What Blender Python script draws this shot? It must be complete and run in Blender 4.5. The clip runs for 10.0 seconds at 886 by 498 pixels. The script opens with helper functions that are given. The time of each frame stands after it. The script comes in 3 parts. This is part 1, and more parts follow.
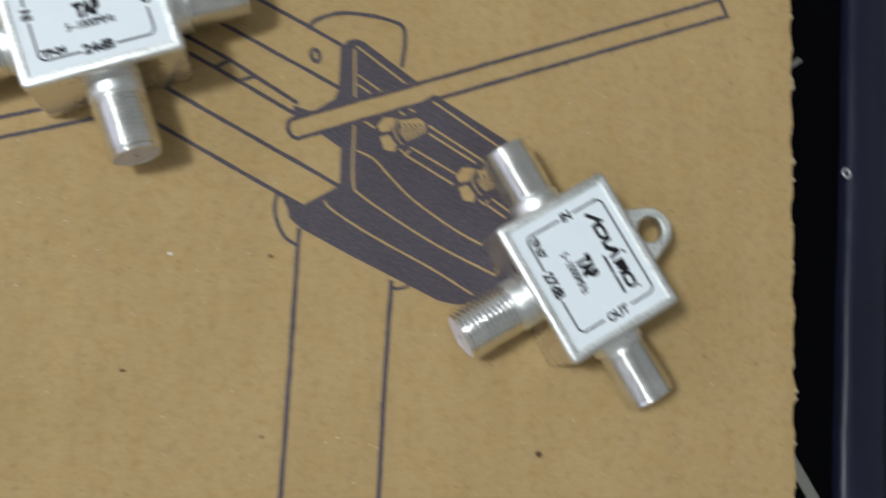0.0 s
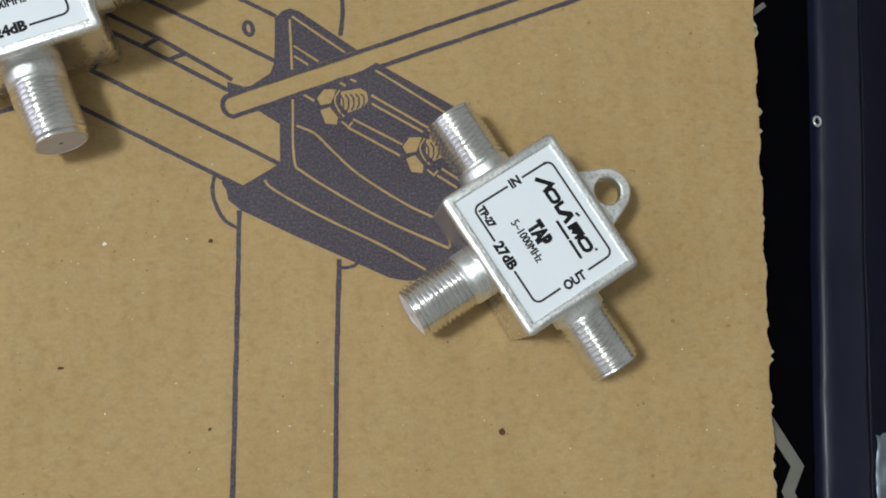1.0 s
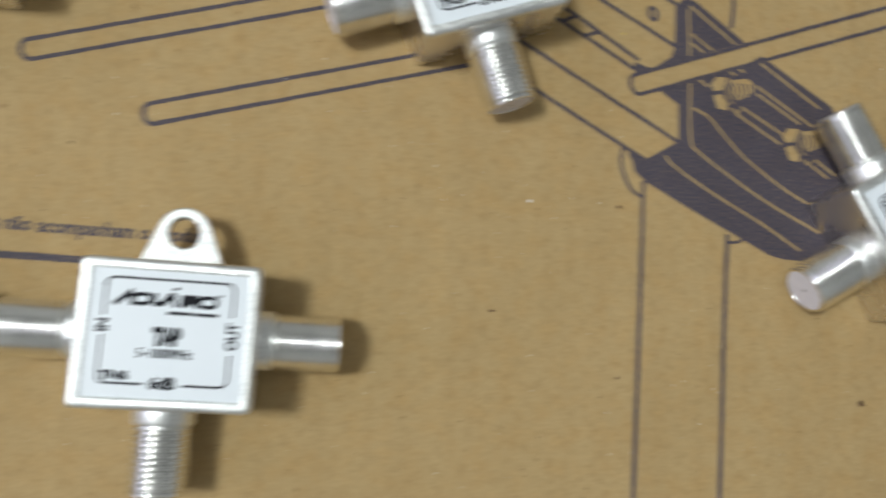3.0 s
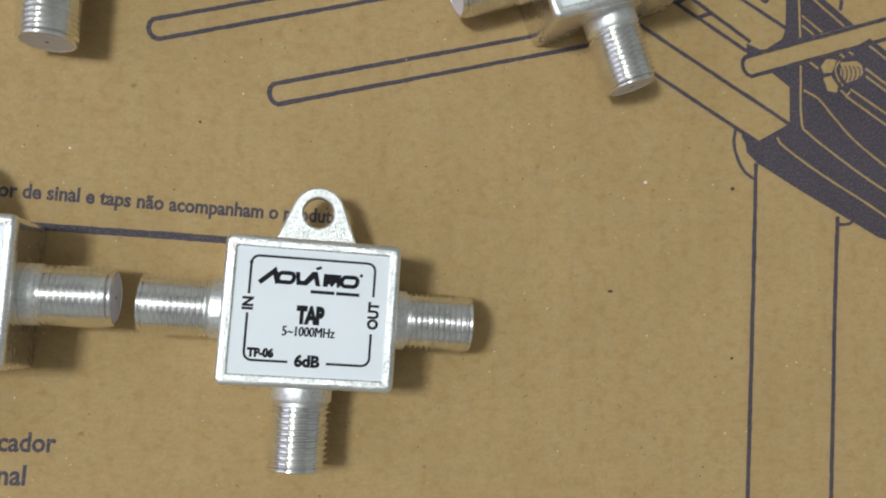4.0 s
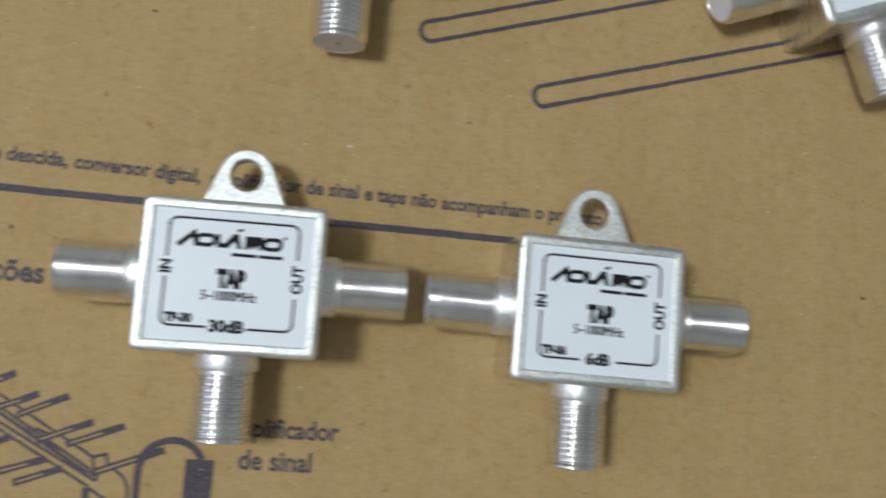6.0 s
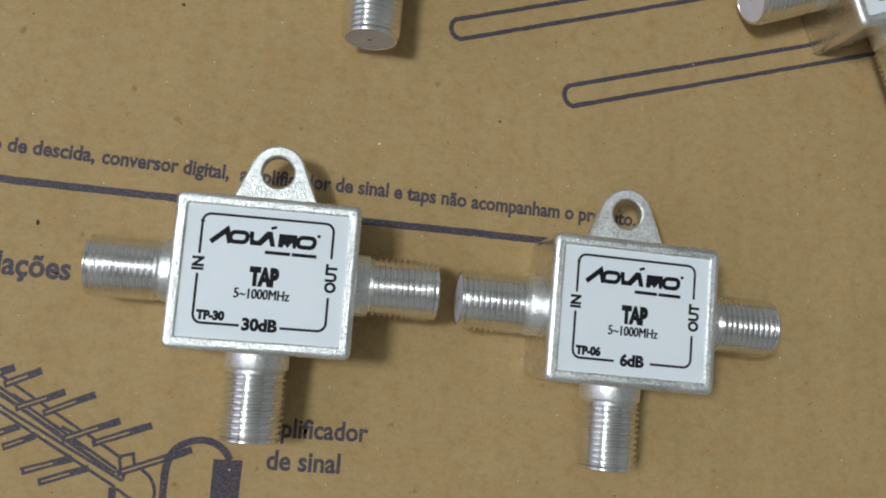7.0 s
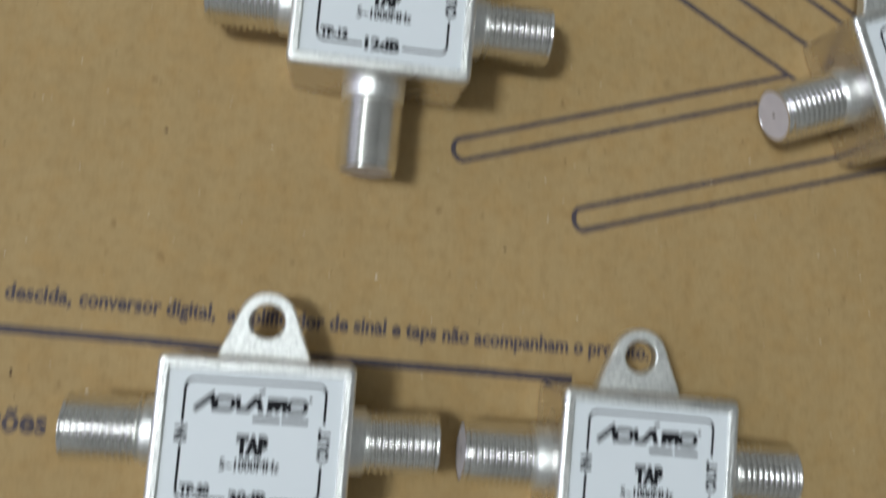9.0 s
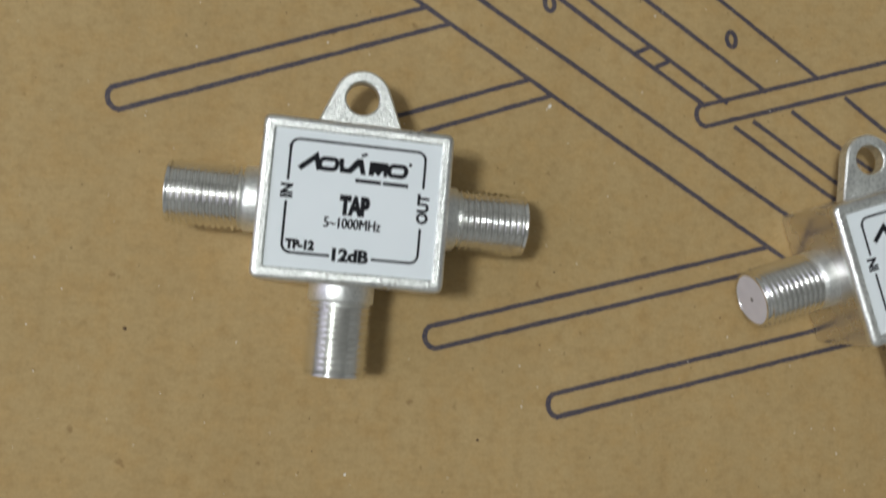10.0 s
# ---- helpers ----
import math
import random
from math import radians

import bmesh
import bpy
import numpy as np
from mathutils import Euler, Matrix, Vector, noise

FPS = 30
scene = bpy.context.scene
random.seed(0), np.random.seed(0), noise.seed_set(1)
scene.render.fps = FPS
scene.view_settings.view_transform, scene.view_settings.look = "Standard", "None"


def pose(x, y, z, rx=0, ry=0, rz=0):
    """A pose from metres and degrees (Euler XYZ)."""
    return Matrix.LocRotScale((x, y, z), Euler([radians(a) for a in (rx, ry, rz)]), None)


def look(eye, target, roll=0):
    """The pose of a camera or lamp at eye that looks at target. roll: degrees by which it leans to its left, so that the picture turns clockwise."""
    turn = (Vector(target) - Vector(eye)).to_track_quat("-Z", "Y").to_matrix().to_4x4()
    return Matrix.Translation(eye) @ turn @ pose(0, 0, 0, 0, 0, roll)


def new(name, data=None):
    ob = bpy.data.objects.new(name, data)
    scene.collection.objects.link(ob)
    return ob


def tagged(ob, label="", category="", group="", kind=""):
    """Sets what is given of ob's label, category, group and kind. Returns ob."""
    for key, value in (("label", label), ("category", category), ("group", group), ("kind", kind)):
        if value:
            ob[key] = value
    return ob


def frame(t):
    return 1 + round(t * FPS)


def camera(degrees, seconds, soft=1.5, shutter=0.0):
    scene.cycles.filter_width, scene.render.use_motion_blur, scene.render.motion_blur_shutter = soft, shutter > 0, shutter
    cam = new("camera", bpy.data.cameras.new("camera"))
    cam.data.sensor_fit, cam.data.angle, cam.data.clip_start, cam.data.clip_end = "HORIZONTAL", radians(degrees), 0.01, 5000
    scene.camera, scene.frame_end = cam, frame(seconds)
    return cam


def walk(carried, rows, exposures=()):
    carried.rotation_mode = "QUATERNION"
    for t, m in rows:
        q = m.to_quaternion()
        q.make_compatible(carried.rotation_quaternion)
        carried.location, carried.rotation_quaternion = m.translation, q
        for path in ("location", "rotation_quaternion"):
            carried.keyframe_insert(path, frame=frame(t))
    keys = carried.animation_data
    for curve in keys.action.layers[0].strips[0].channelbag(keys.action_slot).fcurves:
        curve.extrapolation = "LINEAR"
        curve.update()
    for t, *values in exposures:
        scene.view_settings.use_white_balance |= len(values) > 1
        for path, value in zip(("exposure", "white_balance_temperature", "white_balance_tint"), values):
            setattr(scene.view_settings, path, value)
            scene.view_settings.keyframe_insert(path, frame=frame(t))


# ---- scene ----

MM = 0.00094        # one drawing unit, just under a millimetre
TOP = 0.75 + 4 * MM         # height of the cardboard's upper face above the floor


# ---- camera ----
cam = camera(57.2, 10.0, soft=1.85, shutter=0.8)
# seconds, x, y, height over the cardboard in mm, turn about x, y, z in degrees
ROWS = [
    (0.0, 77.39, -14.17, 148.62, 10.77, -9.16, -1.10),
    (0.5, 88.68, -19.17, 147.01, 10.61, -8.62, -3.21),
    (1.0, 89.03, -14.79, 143.37, 9.89, -7.94, -4.14),
    (1.5, 87.33, -14.50, 142.45, 10.07, -8.16, -3.89),
    (2.0, 73.78, -14.79, 143.35, 10.29, -8.78, -3.49),
    (2.5, 49.50, -14.80, 146.80, 10.10, -7.60, -1.28),
    (3.0, 11.60, -17.04, 143.82, 7.66, -9.87, 0.88),
    (3.2, 2.28, -17.91, 145.84, 7.64, -9.99, 1.29),
    (4.3, -10.79, -17.99, 140.05, 6.14, -9.54, 1.08),
    (4.5, -12.13, -18.52, 140.21, 6.42, -9.35, 1.12),
    (5.0, -17.57, -21.15, 138.27, 6.40, -9.36, 1.12),
    (5.5, -28.96, -21.87, 137.69, 6.05, -9.68, 1.41),
    (6.0, -49.00, -20.68, 137.09, 6.71, -7.39, 2.65),
    (6.2, -53.76, -21.24, 135.30, 6.68, -8.44, 2.76),
    (7.3, -56.71, -20.91, 134.69, 6.63, -8.07, 3.08),
    (7.5, -58.04, -22.78, 133.21, 6.15, -8.11, 3.14),
    (8.0, -58.54, -22.62, 131.80, 5.67, -8.05, 3.33),
    (8.5, -57.22, -12.09, 131.26, 5.36, -8.23, 3.19),
    (8.8, -57.68, -1.25, 130.38, 5.22, -8.85, 3.38),
    (9.0, -56.06, 5.27, 129.15, 5.28, -8.06, 3.12),
    (9.2, -57.82, 17.22, 128.83, 3.56, -8.35, 3.82),
    (9.5, -58.12, 29.63, 128.72, 3.02, -9.30, 3.39),
    (9.7, -57.35, 34.67, 127.54, 3.26, -9.82, 3.03),
    (10.0, -56.85, 39.58, 127.94, 3.59, -9.69, 3.13),
]
# seconds, stops, kelvin, tint
EXPOSURES = [(0.0, -0.61, 6250, 10), (1.5, -0.58, 6420, 10), (3.0, -0.61, 6420, 10), (5.0, -0.80, 6330, 10), (6.0, -0.90, 6220, 10),
             (7.5, -1.02, 6300, 10), (9.0, -1.03, 6330, 10), (10.0, -0.99, 6550, 10)]
walk(cam, [(t, pose(x * MM, y * MM, TOP + z * MM, rx, ry, rz)) for t, x, y, z, rx, ry, rz in ROWS], EXPOSURES)

# ---- light ----
world = bpy.data.worlds.new("room_air")
scene.world = world
world.use_nodes = True
world.node_tree.nodes["Background"].inputs[0].default_value = (0.5, 0.55, 0.62, 1)
world.node_tree.nodes["Background"].inputs[1].default_value = 0.3


def area_lamp(name, eye, target, w, h, watts, colour):
    data = bpy.data.lights.new(name, "AREA")
    data.shape, data.size, data.size_y, data.energy, data.color = "RECTANGLE", w, h, watts, colour
    ob = new(name, data)
    ob.matrix_world = look(eye, target)
    return ob


CARD = (0.03, 0.02, TOP)
# unseen opening in the west wall, added to house the cool fill lamp
FILL_OPENING = (-0.5, 0.3, 1.0, 1.9)   # y from, to; z from, to
bulb = bpy.data.lights.new("ceiling_lamp_light", "POINT")
bulb.energy, bulb.shadow_soft_size, bulb.color = 11, 0.1, (0.94, 0.99, 1.0)
new("ceiling_lamp_light", bulb).matrix_world = pose(-0.86, 0.06, 2.24)
area_lamp("ceiling_lamp_glow", (-0.86, 0.06, 2.38), CARD, 0.26, 0.26, 26.5, (0.94, 0.99, 1.0))
# added fill lamp for the lilac reflections on the left; its source is unseen
area_lamp("cool_left_fill", (-1.33, -0.1, 1.45), (0.0, 0.0, 1.0), 0.78, 0.86, 5.5, (0.80, 0.77, 1.0))


# ---- materials ----
def nodes_of(name):
    m = bpy.data.materials.new(name)
    m.use_nodes = True
    return m, m.node_tree.nodes, m.node_tree.links, m.node_tree.nodes["Principled BSDF"]


def ramp(nodes, links, source, stops):
    r = nodes.new("ShaderNodeValToRGB")
    while len(r.color_ramp.elements) < len(stops):
        r.color_ramp.elements.new(0.5)
    for e, (at, col) in zip(r.color_ramp.elements, stops):
        e.position, e.color = at, (*col, 1)
    links.new(source, r.inputs[0])
    return r.outputs[0]


def noise_tex(nodes, links, scale, detail=4, rough=0.6, stretch=None):
    tc = nodes.new("ShaderNodeTexCoord")
    n = nodes.new("ShaderNodeTexNoise")
    n.inputs["Scale"].default_value, n.inputs["Detail"].default_value, n.inputs["Roughness"].default_value = scale, detail, rough
    if stretch:
        mp = nodes.new("ShaderNodeMapping")
        mp.inputs["Scale"].default_value = stretch
        links.new(tc.outputs["Object"], mp.inputs[0])
        links.new(mp.outputs[0], n.inputs["Vector"])
    else:
        links.new(tc.outputs["Object"], n.inputs["Vector"])
    return n.outputs[0]


def mix(nodes, links, kind, fac, a, b):
    m = nodes.new("ShaderNodeMix")
    m.data_type, m.blend_type = "RGBA", kind
    for sock, v in ((m.inputs[0], fac), (m.inputs[6], a), (m.inputs[7], b)):
        if isinstance(v, (int, float)):
            sock.default_value = v
        elif isinstance(v, tuple):
            sock.default_value = (*v, 1)
        else:
            links.new(v, sock)
    return m.outputs[2]


def bump(nodes, links, height, bsdf, strength, distance):
    b = nodes.new("ShaderNodeBump")
    b.inputs["Strength"].default_value, b.inputs["Distance"].default_value = strength, distance
    links.new(height, b.inputs["Height"])
    links.new(b.outputs[0], bsdf.inputs["Normal"])


def kraft(name, ink=0.0):
    """Brown kraft liner; ink > 0 lays blue-black flexo ink over it, thin where the fibres stand up."""
    m, n, l, p = nodes_of(name)
    cloud = noise_tex(n, l, 45, 3)
    grain = noise_tex(n, l, 1900, 4, 0.65)
    mottle = noise_tex(n, l, 520, 3, 0.6)
    warm = noise_tex(n, l, 230, 4, 0.65)
    streak = noise_tex(n, l, 170, 2, 0.5, (1.0, 0.05, 1.0))
    fibre = noise_tex(n, l, 1300, 4, 0.7, (0.4, 1.0, 1.0))
    speck = noise_tex(n, l, 420, 2, 0.5)
    base = ramp(n, l, cloud, [(0.3, (0.466, 0.332, 0.155)), (0.7, (0.504, 0.364, 0.175))])
    base = mix(n, l, "MULTIPLY", 1.0, base, ramp(n, l, mottle, [(0.30, (0.89, 0.865, 0.82)), (0.5, (0.99, 0.985, 0.97)), (0.68, (1.0, 1.0, 1.0))]))
    base = mix(n, l, "MULTIPLY", 1.0, base, ramp(n, l, warm, [(0.32, (1.0, 0.945, 0.86)), (0.55, (0.995, 0.99, 0.985)), (0.70, (1.0, 1.0, 1.0))]))
    base = mix(n, l, "MULTIPLY", 1.0, base, ramp(n, l, streak, [(0.35, (0.955, 0.945, 0.93)), (0.62, (1.0, 1.0, 1.0))]))
    base = mix(n, l, "MULTIPLY", 0.3, base, ramp(n, l, grain, [(0.32, (0.72, 0.70, 0.66)), (0.6, (1.06, 1.05, 1.04))]))
    base = mix(n, l, "MULTIPLY", 0.25, base, ramp(n, l, fibre, [(0.35, (0.80, 0.77, 0.72)), (0.65, (1.1, 1.1, 1.08))]))
    base = mix(n, l, "MULTIPLY", 0.5, base, ramp(n, l, speck, [(0.24, (0.45, 0.36, 0.28)), (0.29, (1, 1, 1))]))
    if ink:
        cover = ramp(n, l, noise_tex(n, l, 2600, 3, 0.65), [(0.28, (0.68, 0.68, 0.68)), (0.55, (0.97, 0.97, 0.97))])
        inked = ramp(n, l, cloud, [(0.3, (0.038, 0.038, 0.066)), (0.7, (0.056, 0.055, 0.088))])
        base = mix(n, l, "MIX", cover, base, inked)
    l.new(base, p.inputs["Base Color"])
    p.inputs["Roughness"].default_value = 0.78 if not ink else 0.62
    p.inputs["Specular IOR Level"].default_value = 0.25
    wave = n.new("ShaderNodeTexWave")
    wave.bands_direction = "X"
    wave.inputs["Scale"].default_value, wave.inputs["Distortion"].default_value = 44, 0.6
    tc = n.new("ShaderNodeTexCoord")
    l.new(tc.outputs["Object"], wave.inputs["Vector"])
    add = n.new("ShaderNodeMath")
    add.operation = "MULTIPLY_ADD"
    l.new(wave.outputs["Fac"], add.inputs[0])
    add.inputs[1].default_value = 0.22
    l.new(grain, add.inputs[2])
    bump(n, l, add.outputs[0], p, 0.16, 0.00006)
    return m


def nickel(name, rough, pebble=0.0, tint=(0.80, 0.79, 0.74)):
    m, n, l, p = nodes_of(name)
    p.inputs["Metallic"].default_value = 1.0
    smudge = noise_tex(n, l, 160, 4)
    colour = ramp(n, l, smudge, [(0.3, tuple(c * 0.9 for c in tint)), (0.65, tint)])
    r = ramp(n, l, smudge, [(0.35, (rough,) * 3), (0.75, (min(1, rough * 1.9),) * 3)])
    l.new(r, p.inputs["Roughness"])
    if pebble:
        v = n.new("ShaderNodeTexVoronoi")
        v.inputs["Scale"].default_value = 4800
        tc = n.new("ShaderNodeTexCoord")
        l.new(tc.outputs["Object"], v.inputs["Vector"])
        fine = noise_tex(n, l, 2600, 3, 0.7)
        add = n.new("ShaderNodeMath")
        l.new(v.outputs["Distance"], add.inputs[0])
        l.new(fine, add.inputs[1])
        bump(n, l, add.outputs[0], p, pebble, 0.00012)
        # random grey dots multiplied into the base colour, imitating sparkle between grains
        sparkle_dots = noise_tex(n, l, 2300, 2, 0.55)
        colour = mix(n, l, "MULTIPLY", min(1.0, pebble * 1.2), colour, ramp(n, l, sparkle_dots, [(0.38, (0.62, 0.63, 0.62)), (0.48, (0.90, 0.91, 0.90)), (0.6, (1.0, 1.0, 1.0))]))
    else:
        bump(n, l, noise_tex(n, l, 900, 3), p, 0.12, 0.00004)
    l.new(colour, p.inputs["Base Color"])
    return m


def plain(name, a, b, rough, scale=60, metal=0.0, spec=0.5, relief=0.1):
    m, n, l, p = nodes_of(name)
    cloud = noise_tex(n, l, scale, 5)
    l.new(ramp(n, l, cloud, [(0.3, a), (0.7, b)]), p.inputs["Base Color"])
    l.new(ramp(n, l, noise_tex(n, l, scale * 3, 4), [(0.3, (rough * 0.85,) * 3), (0.7, (min(1, rough * 1.2),) * 3)]), p.inputs["Roughness"])
    p.inputs["Metallic"].default_value, p.inputs["Specular IOR Level"].default_value = metal, spec
    bump(n, l, noise_tex(n, l, scale * 12, 3), p, relief, 0.00005)
    return m


KRAFT = kraft("kraft_liner")
INK = kraft("kraft_liner_inked", 1.0)
TORN = plain("torn_kraft_fibre", (0.40, 0.31, 0.19), (0.52, 0.43, 0.29), 0.9, 900, relief=0.6)
# wall tint kept below the rim's, with shade on the sides put into it
SIDE = nickel("smooth_plated_side_shaded", 0.2, 0.0, (0.80, 0.78, 0.76))
CAST = nickel("pebbled_cast_nickel", 0.30, 0.55, (0.97, 0.985, 0.95))
EDGE = nickel("speckled_cast_nickel", 0.27, 0.34, (0.96, 0.97, 0.94))
THREAD = nickel("threaded_nickel", 0.13, 0.0, (0.92, 0.92, 0.89))
LABEL = plain("white_sticker_vinyl", (0.85, 0.905, 0.925), (0.88, 0.93, 0.95), 0.42, 90, relief=0.03)
PRINT = plain("black_label_ink", (0.008, 0.008, 0.011), (0.015, 0.015, 0.018), 0.6, 900, spec=0.15, relief=0.05)
PLASTIC = plain("milky_insulator_plastic", (0.62, 0.60, 0.64), (0.70, 0.68, 0.72), 0.45, 300)
HOLE_SHADE = plain("painted_hole_shade", (0.16, 0.15, 0.15), (0.22, 0.20, 0.19), 0.6, 300)
BLACK = plain("black_tabletop_laminate", (0.0012, 0.0012, 0.0018), (0.002, 0.002, 0.003), 0.8, 40, spec=0.02)
# one tray plastic in two tones: sheen coloured into the lip, panel darker
NAVY_SHEEN = plain("navy_plastic_with_sheen", (0.006, 0.007, 0.016), (0.012, 0.0125, 0.029), 0.38, 30, spec=0.3, relief=0.2)
NAVY_DIM = plain("navy_plastic_without_sheen", (0.0035, 0.004, 0.010), (0.006, 0.0065, 0.016), 0.45, 30, spec=0.12, relief=0.1)
FILM = nickel("crumpled_silver_film", 0.36, 0.0, (0.30, 0.35, 0.39))
BEIGE = plain("beige_printed_stripe", (0.15, 0.145, 0.12), (0.19, 0.185, 0.155), 0.6, 200)
GREY = plain("grey_metal_ring", (0.5, 0.5, 0.5), (0.62, 0.62, 0.6), 0.35, 300, 0.6)
SPECK = plain("dark_fibre_speck", (0.05, 0.03, 0.02), (0.14, 0.07, 0.03), 0.9, 300)
GLINT = plain("pale_fibre_speck", (0.72, 0.68, 0.60), (0.85, 0.82, 0.76), 0.4, 300)
YELLOW = plain("yellow_fleck", (0.75, 0.55, 0.04), (0.8, 0.6, 0.05), 0.8, 300)
RED = plain("red_fleck", (0.6, 0.10, 0.02), (0.65, 0.13, 0.03), 0.8, 300)
LAMP = plain("lit_milky_lamp_glass", (0.85, 0.85, 0.84), (0.88, 0.88, 0.87), 0.4, 20)
LAMP.node_tree.nodes["Principled BSDF"].inputs["Emission Color"].default_value = (0.94, 0.99, 1.0, 1)
LAMP.node_tree.nodes["Principled BSDF"].inputs["Emission Strength"].default_value = 3.0
GLASS = bpy.data.materials.new("opening_glass")
GLASS.use_nodes = True
GLASS.node_tree.nodes["Principled BSDF"].inputs["Transmission Weight"].default_value = 1.0
GLASS.node_tree.nodes["Principled BSDF"].inputs["Roughness"].default_value = 0.02
WALL = plain("matt_wall_paint", (0.54, 0.54, 0.525), (0.60, 0.60, 0.585), 0.9, 3)
CEIL = plain("white_ceiling_paint", (0.78, 0.78, 0.76), (0.82, 0.82, 0.80), 0.9, 3)
FLOOR = plain("grey_floor_tile", (0.30, 0.29, 0.27), (0.36, 0.35, 0.33), 0.5, 4)
WOOD = plain("dark_stained_wood", (0.05, 0.03, 0.02), (0.09, 0.05, 0.03), 0.5, 20)


# ---- mesh helpers ----
def finish(bm, name, material, smooth=False):
    me = bpy.data.meshes.new(name)
    bmesh.ops.recalc_face_normals(bm, faces=bm.faces)
    for f in bm.faces:
        f.smooth = smooth
    bm.to_mesh(me)
    bm.free()
    me.materials.append(material)
    return me


def part(name, me, parent=None, label="", at=None):
    ob = new(name, me)
    if at is not None:
        ob.matrix_basis = at
    if parent is not None:
        ob.parent = parent
    return tagged(ob, label)


def base_empty(name, x, y, z, turn=0.0):
    ob = new(name)
    ob.empty_display_size = 0.01
    ob.matrix_basis = pose(x * MM, y * MM, TOP + z * MM, 0, 0, turn)
    return ob


def box(bm, lo, hi):
    lo, hi = Vector(lo), Vector(hi)
    geo = bmesh.ops.create_cube(bm, size=1.0, matrix=Matrix.Translation((lo + hi) / 2) @ Matrix.Diagonal((*(hi - lo), 1)))
    return geo["verts"]


def round_rect(hw, hh, r, n=5):
    pts = []
    for cx, cy, a in ((hw - r, hh - r, 0), (r - hw, hh - r, 90), (r - hw, r - hh, 180), (hw - r, r - hh, 270)):
        for i in range(n + 1):
            t = radians(a + 90 * i / n)
            pts.append((cx + r * math.cos(t), cy + r * math.sin(t)))
    return pts


def loop(bm, pts, z, dx=0.0, dy=0.0):
    return [bm.verts.new(((x + dx) * MM, (y + dy) * MM, z * MM)) for x, y in pts]


def skin(bm, loops, closed=True):
    for a, b in zip(loops, loops[1:]):
        for i in range(len(a) if closed else len(a) - 1):
            j = (i + 1) % len(a)
            bm.faces.new((a[i], a[j], b[j], b[i]))


# ---- room that closes the place ----
def slab(name, lo, hi, material, label):
    bm = bmesh.new()
    box(bm, lo, hi)
    return tagged(part(name, finish(bm, name, material)), label, name.split("_")[0], kind="structure")


R0, R1, HIGH = 1.35, 1.35, 2.5
slab("floor", (-R0 - 0.1, -R1 - 0.1, -0.1), (R0 + 0.1, R1 + 0.1, 0.0), FLOOR, "plain grey tiled floor under the table")
slab("ceiling", (-R0 - 0.1, -R1 - 0.1, HIGH), (R0 + 0.1, R1 + 0.1, HIGH + 0.1), CEIL, "plain white painted ceiling of the room")
slab("wall_north", (-R0, R1, 0), (R0, R1 + 0.1, HIGH), WALL, "plain light painted wall of the room")
slab("wall_south", (-R0, -R1 - 0.1, 0), (R0, -R1, HIGH), WALL, "plain light painted wall of the room")
slab("wall_east", (R0, -R1, 0), (R0 + 0.1, R1, HIGH), WALL, "plain light painted wall of the room")


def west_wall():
    """The wall in four pieces round an added, unseen window for the cool fill."""
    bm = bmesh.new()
    y0, y1, z0, z1 = FILL_OPENING
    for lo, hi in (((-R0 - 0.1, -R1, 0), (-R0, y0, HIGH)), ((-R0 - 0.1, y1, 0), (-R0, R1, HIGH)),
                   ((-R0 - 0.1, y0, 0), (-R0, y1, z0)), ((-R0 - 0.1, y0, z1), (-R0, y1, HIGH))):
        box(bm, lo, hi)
    tagged(part("wall_west", finish(bm, "wall_west", WALL)), "plain light painted wall with an added opening", "wall", kind="structure")
    win = new("added_window_1")
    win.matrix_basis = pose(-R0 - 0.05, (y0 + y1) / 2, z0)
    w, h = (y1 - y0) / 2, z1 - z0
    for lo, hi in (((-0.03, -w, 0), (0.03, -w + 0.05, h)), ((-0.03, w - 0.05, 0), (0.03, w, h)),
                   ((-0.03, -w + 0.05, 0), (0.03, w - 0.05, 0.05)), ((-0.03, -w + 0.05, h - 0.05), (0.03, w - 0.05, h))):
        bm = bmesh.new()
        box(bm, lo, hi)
        part("added_frame", finish(bm, "added_frame", CEIL), win)
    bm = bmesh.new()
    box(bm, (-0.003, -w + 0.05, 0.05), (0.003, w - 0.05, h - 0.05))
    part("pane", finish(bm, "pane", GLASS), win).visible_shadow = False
    tagged(win, "added unseen window, white framed, round the cool fill lamp", "window", kind="structure")


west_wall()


# ---- the table ----
def table():
    t = new("table")
    t.matrix_basis = pose(0, 0, 0)
    bm = bmesh.new()
    box(bm, (-0.45, -0.3, 0.72), (0.45, 0.3, 0.75))
    bmesh.ops.bevel(bm, geom=bm.edges[:], offset=0.003, segments=2, affect="EDGES")
    part("tabletop", finish(bm, "tabletop", BLACK), t)
    bm = bmesh.new()
    box(bm, (-0.025, -0.025, 0.0), (0.025, 0.025, 0.72))
    me = finish(bm, "leg", WOOD)
    for x in (-0.4, 0.4):
        for y in (-0.25, 0.25):
            part("leg", me, t, at=pose(x, y, 0))
    # beige zigzag printed on the black surface
    bm = bmesh.new()
    stroke(bm, [(165.5, -15.5), (175.9, -35.2), (173.3, -39.6), (176.0, -48.0)], 2.4, -3.97)
    part("printed_zigzag", finish(bm, "printed_zigzag", BEIGE), t, "beige zigzag stripe", pose(0, 0, TOP))
    bm = bmesh.new()
    stroke(bm, [(178.5, 55.2), (182.8, 58.0)], 1.1, -3.97)
    part("printed_stripe", finish(bm, "printed_stripe", BEIGE), t, "short beige stripe", pose(0, 0, TOP))
    return tagged(t, "black laminate table with a beige printed zigzag", "table")


# ---- flat strokes for print ----
LIFT = [0]


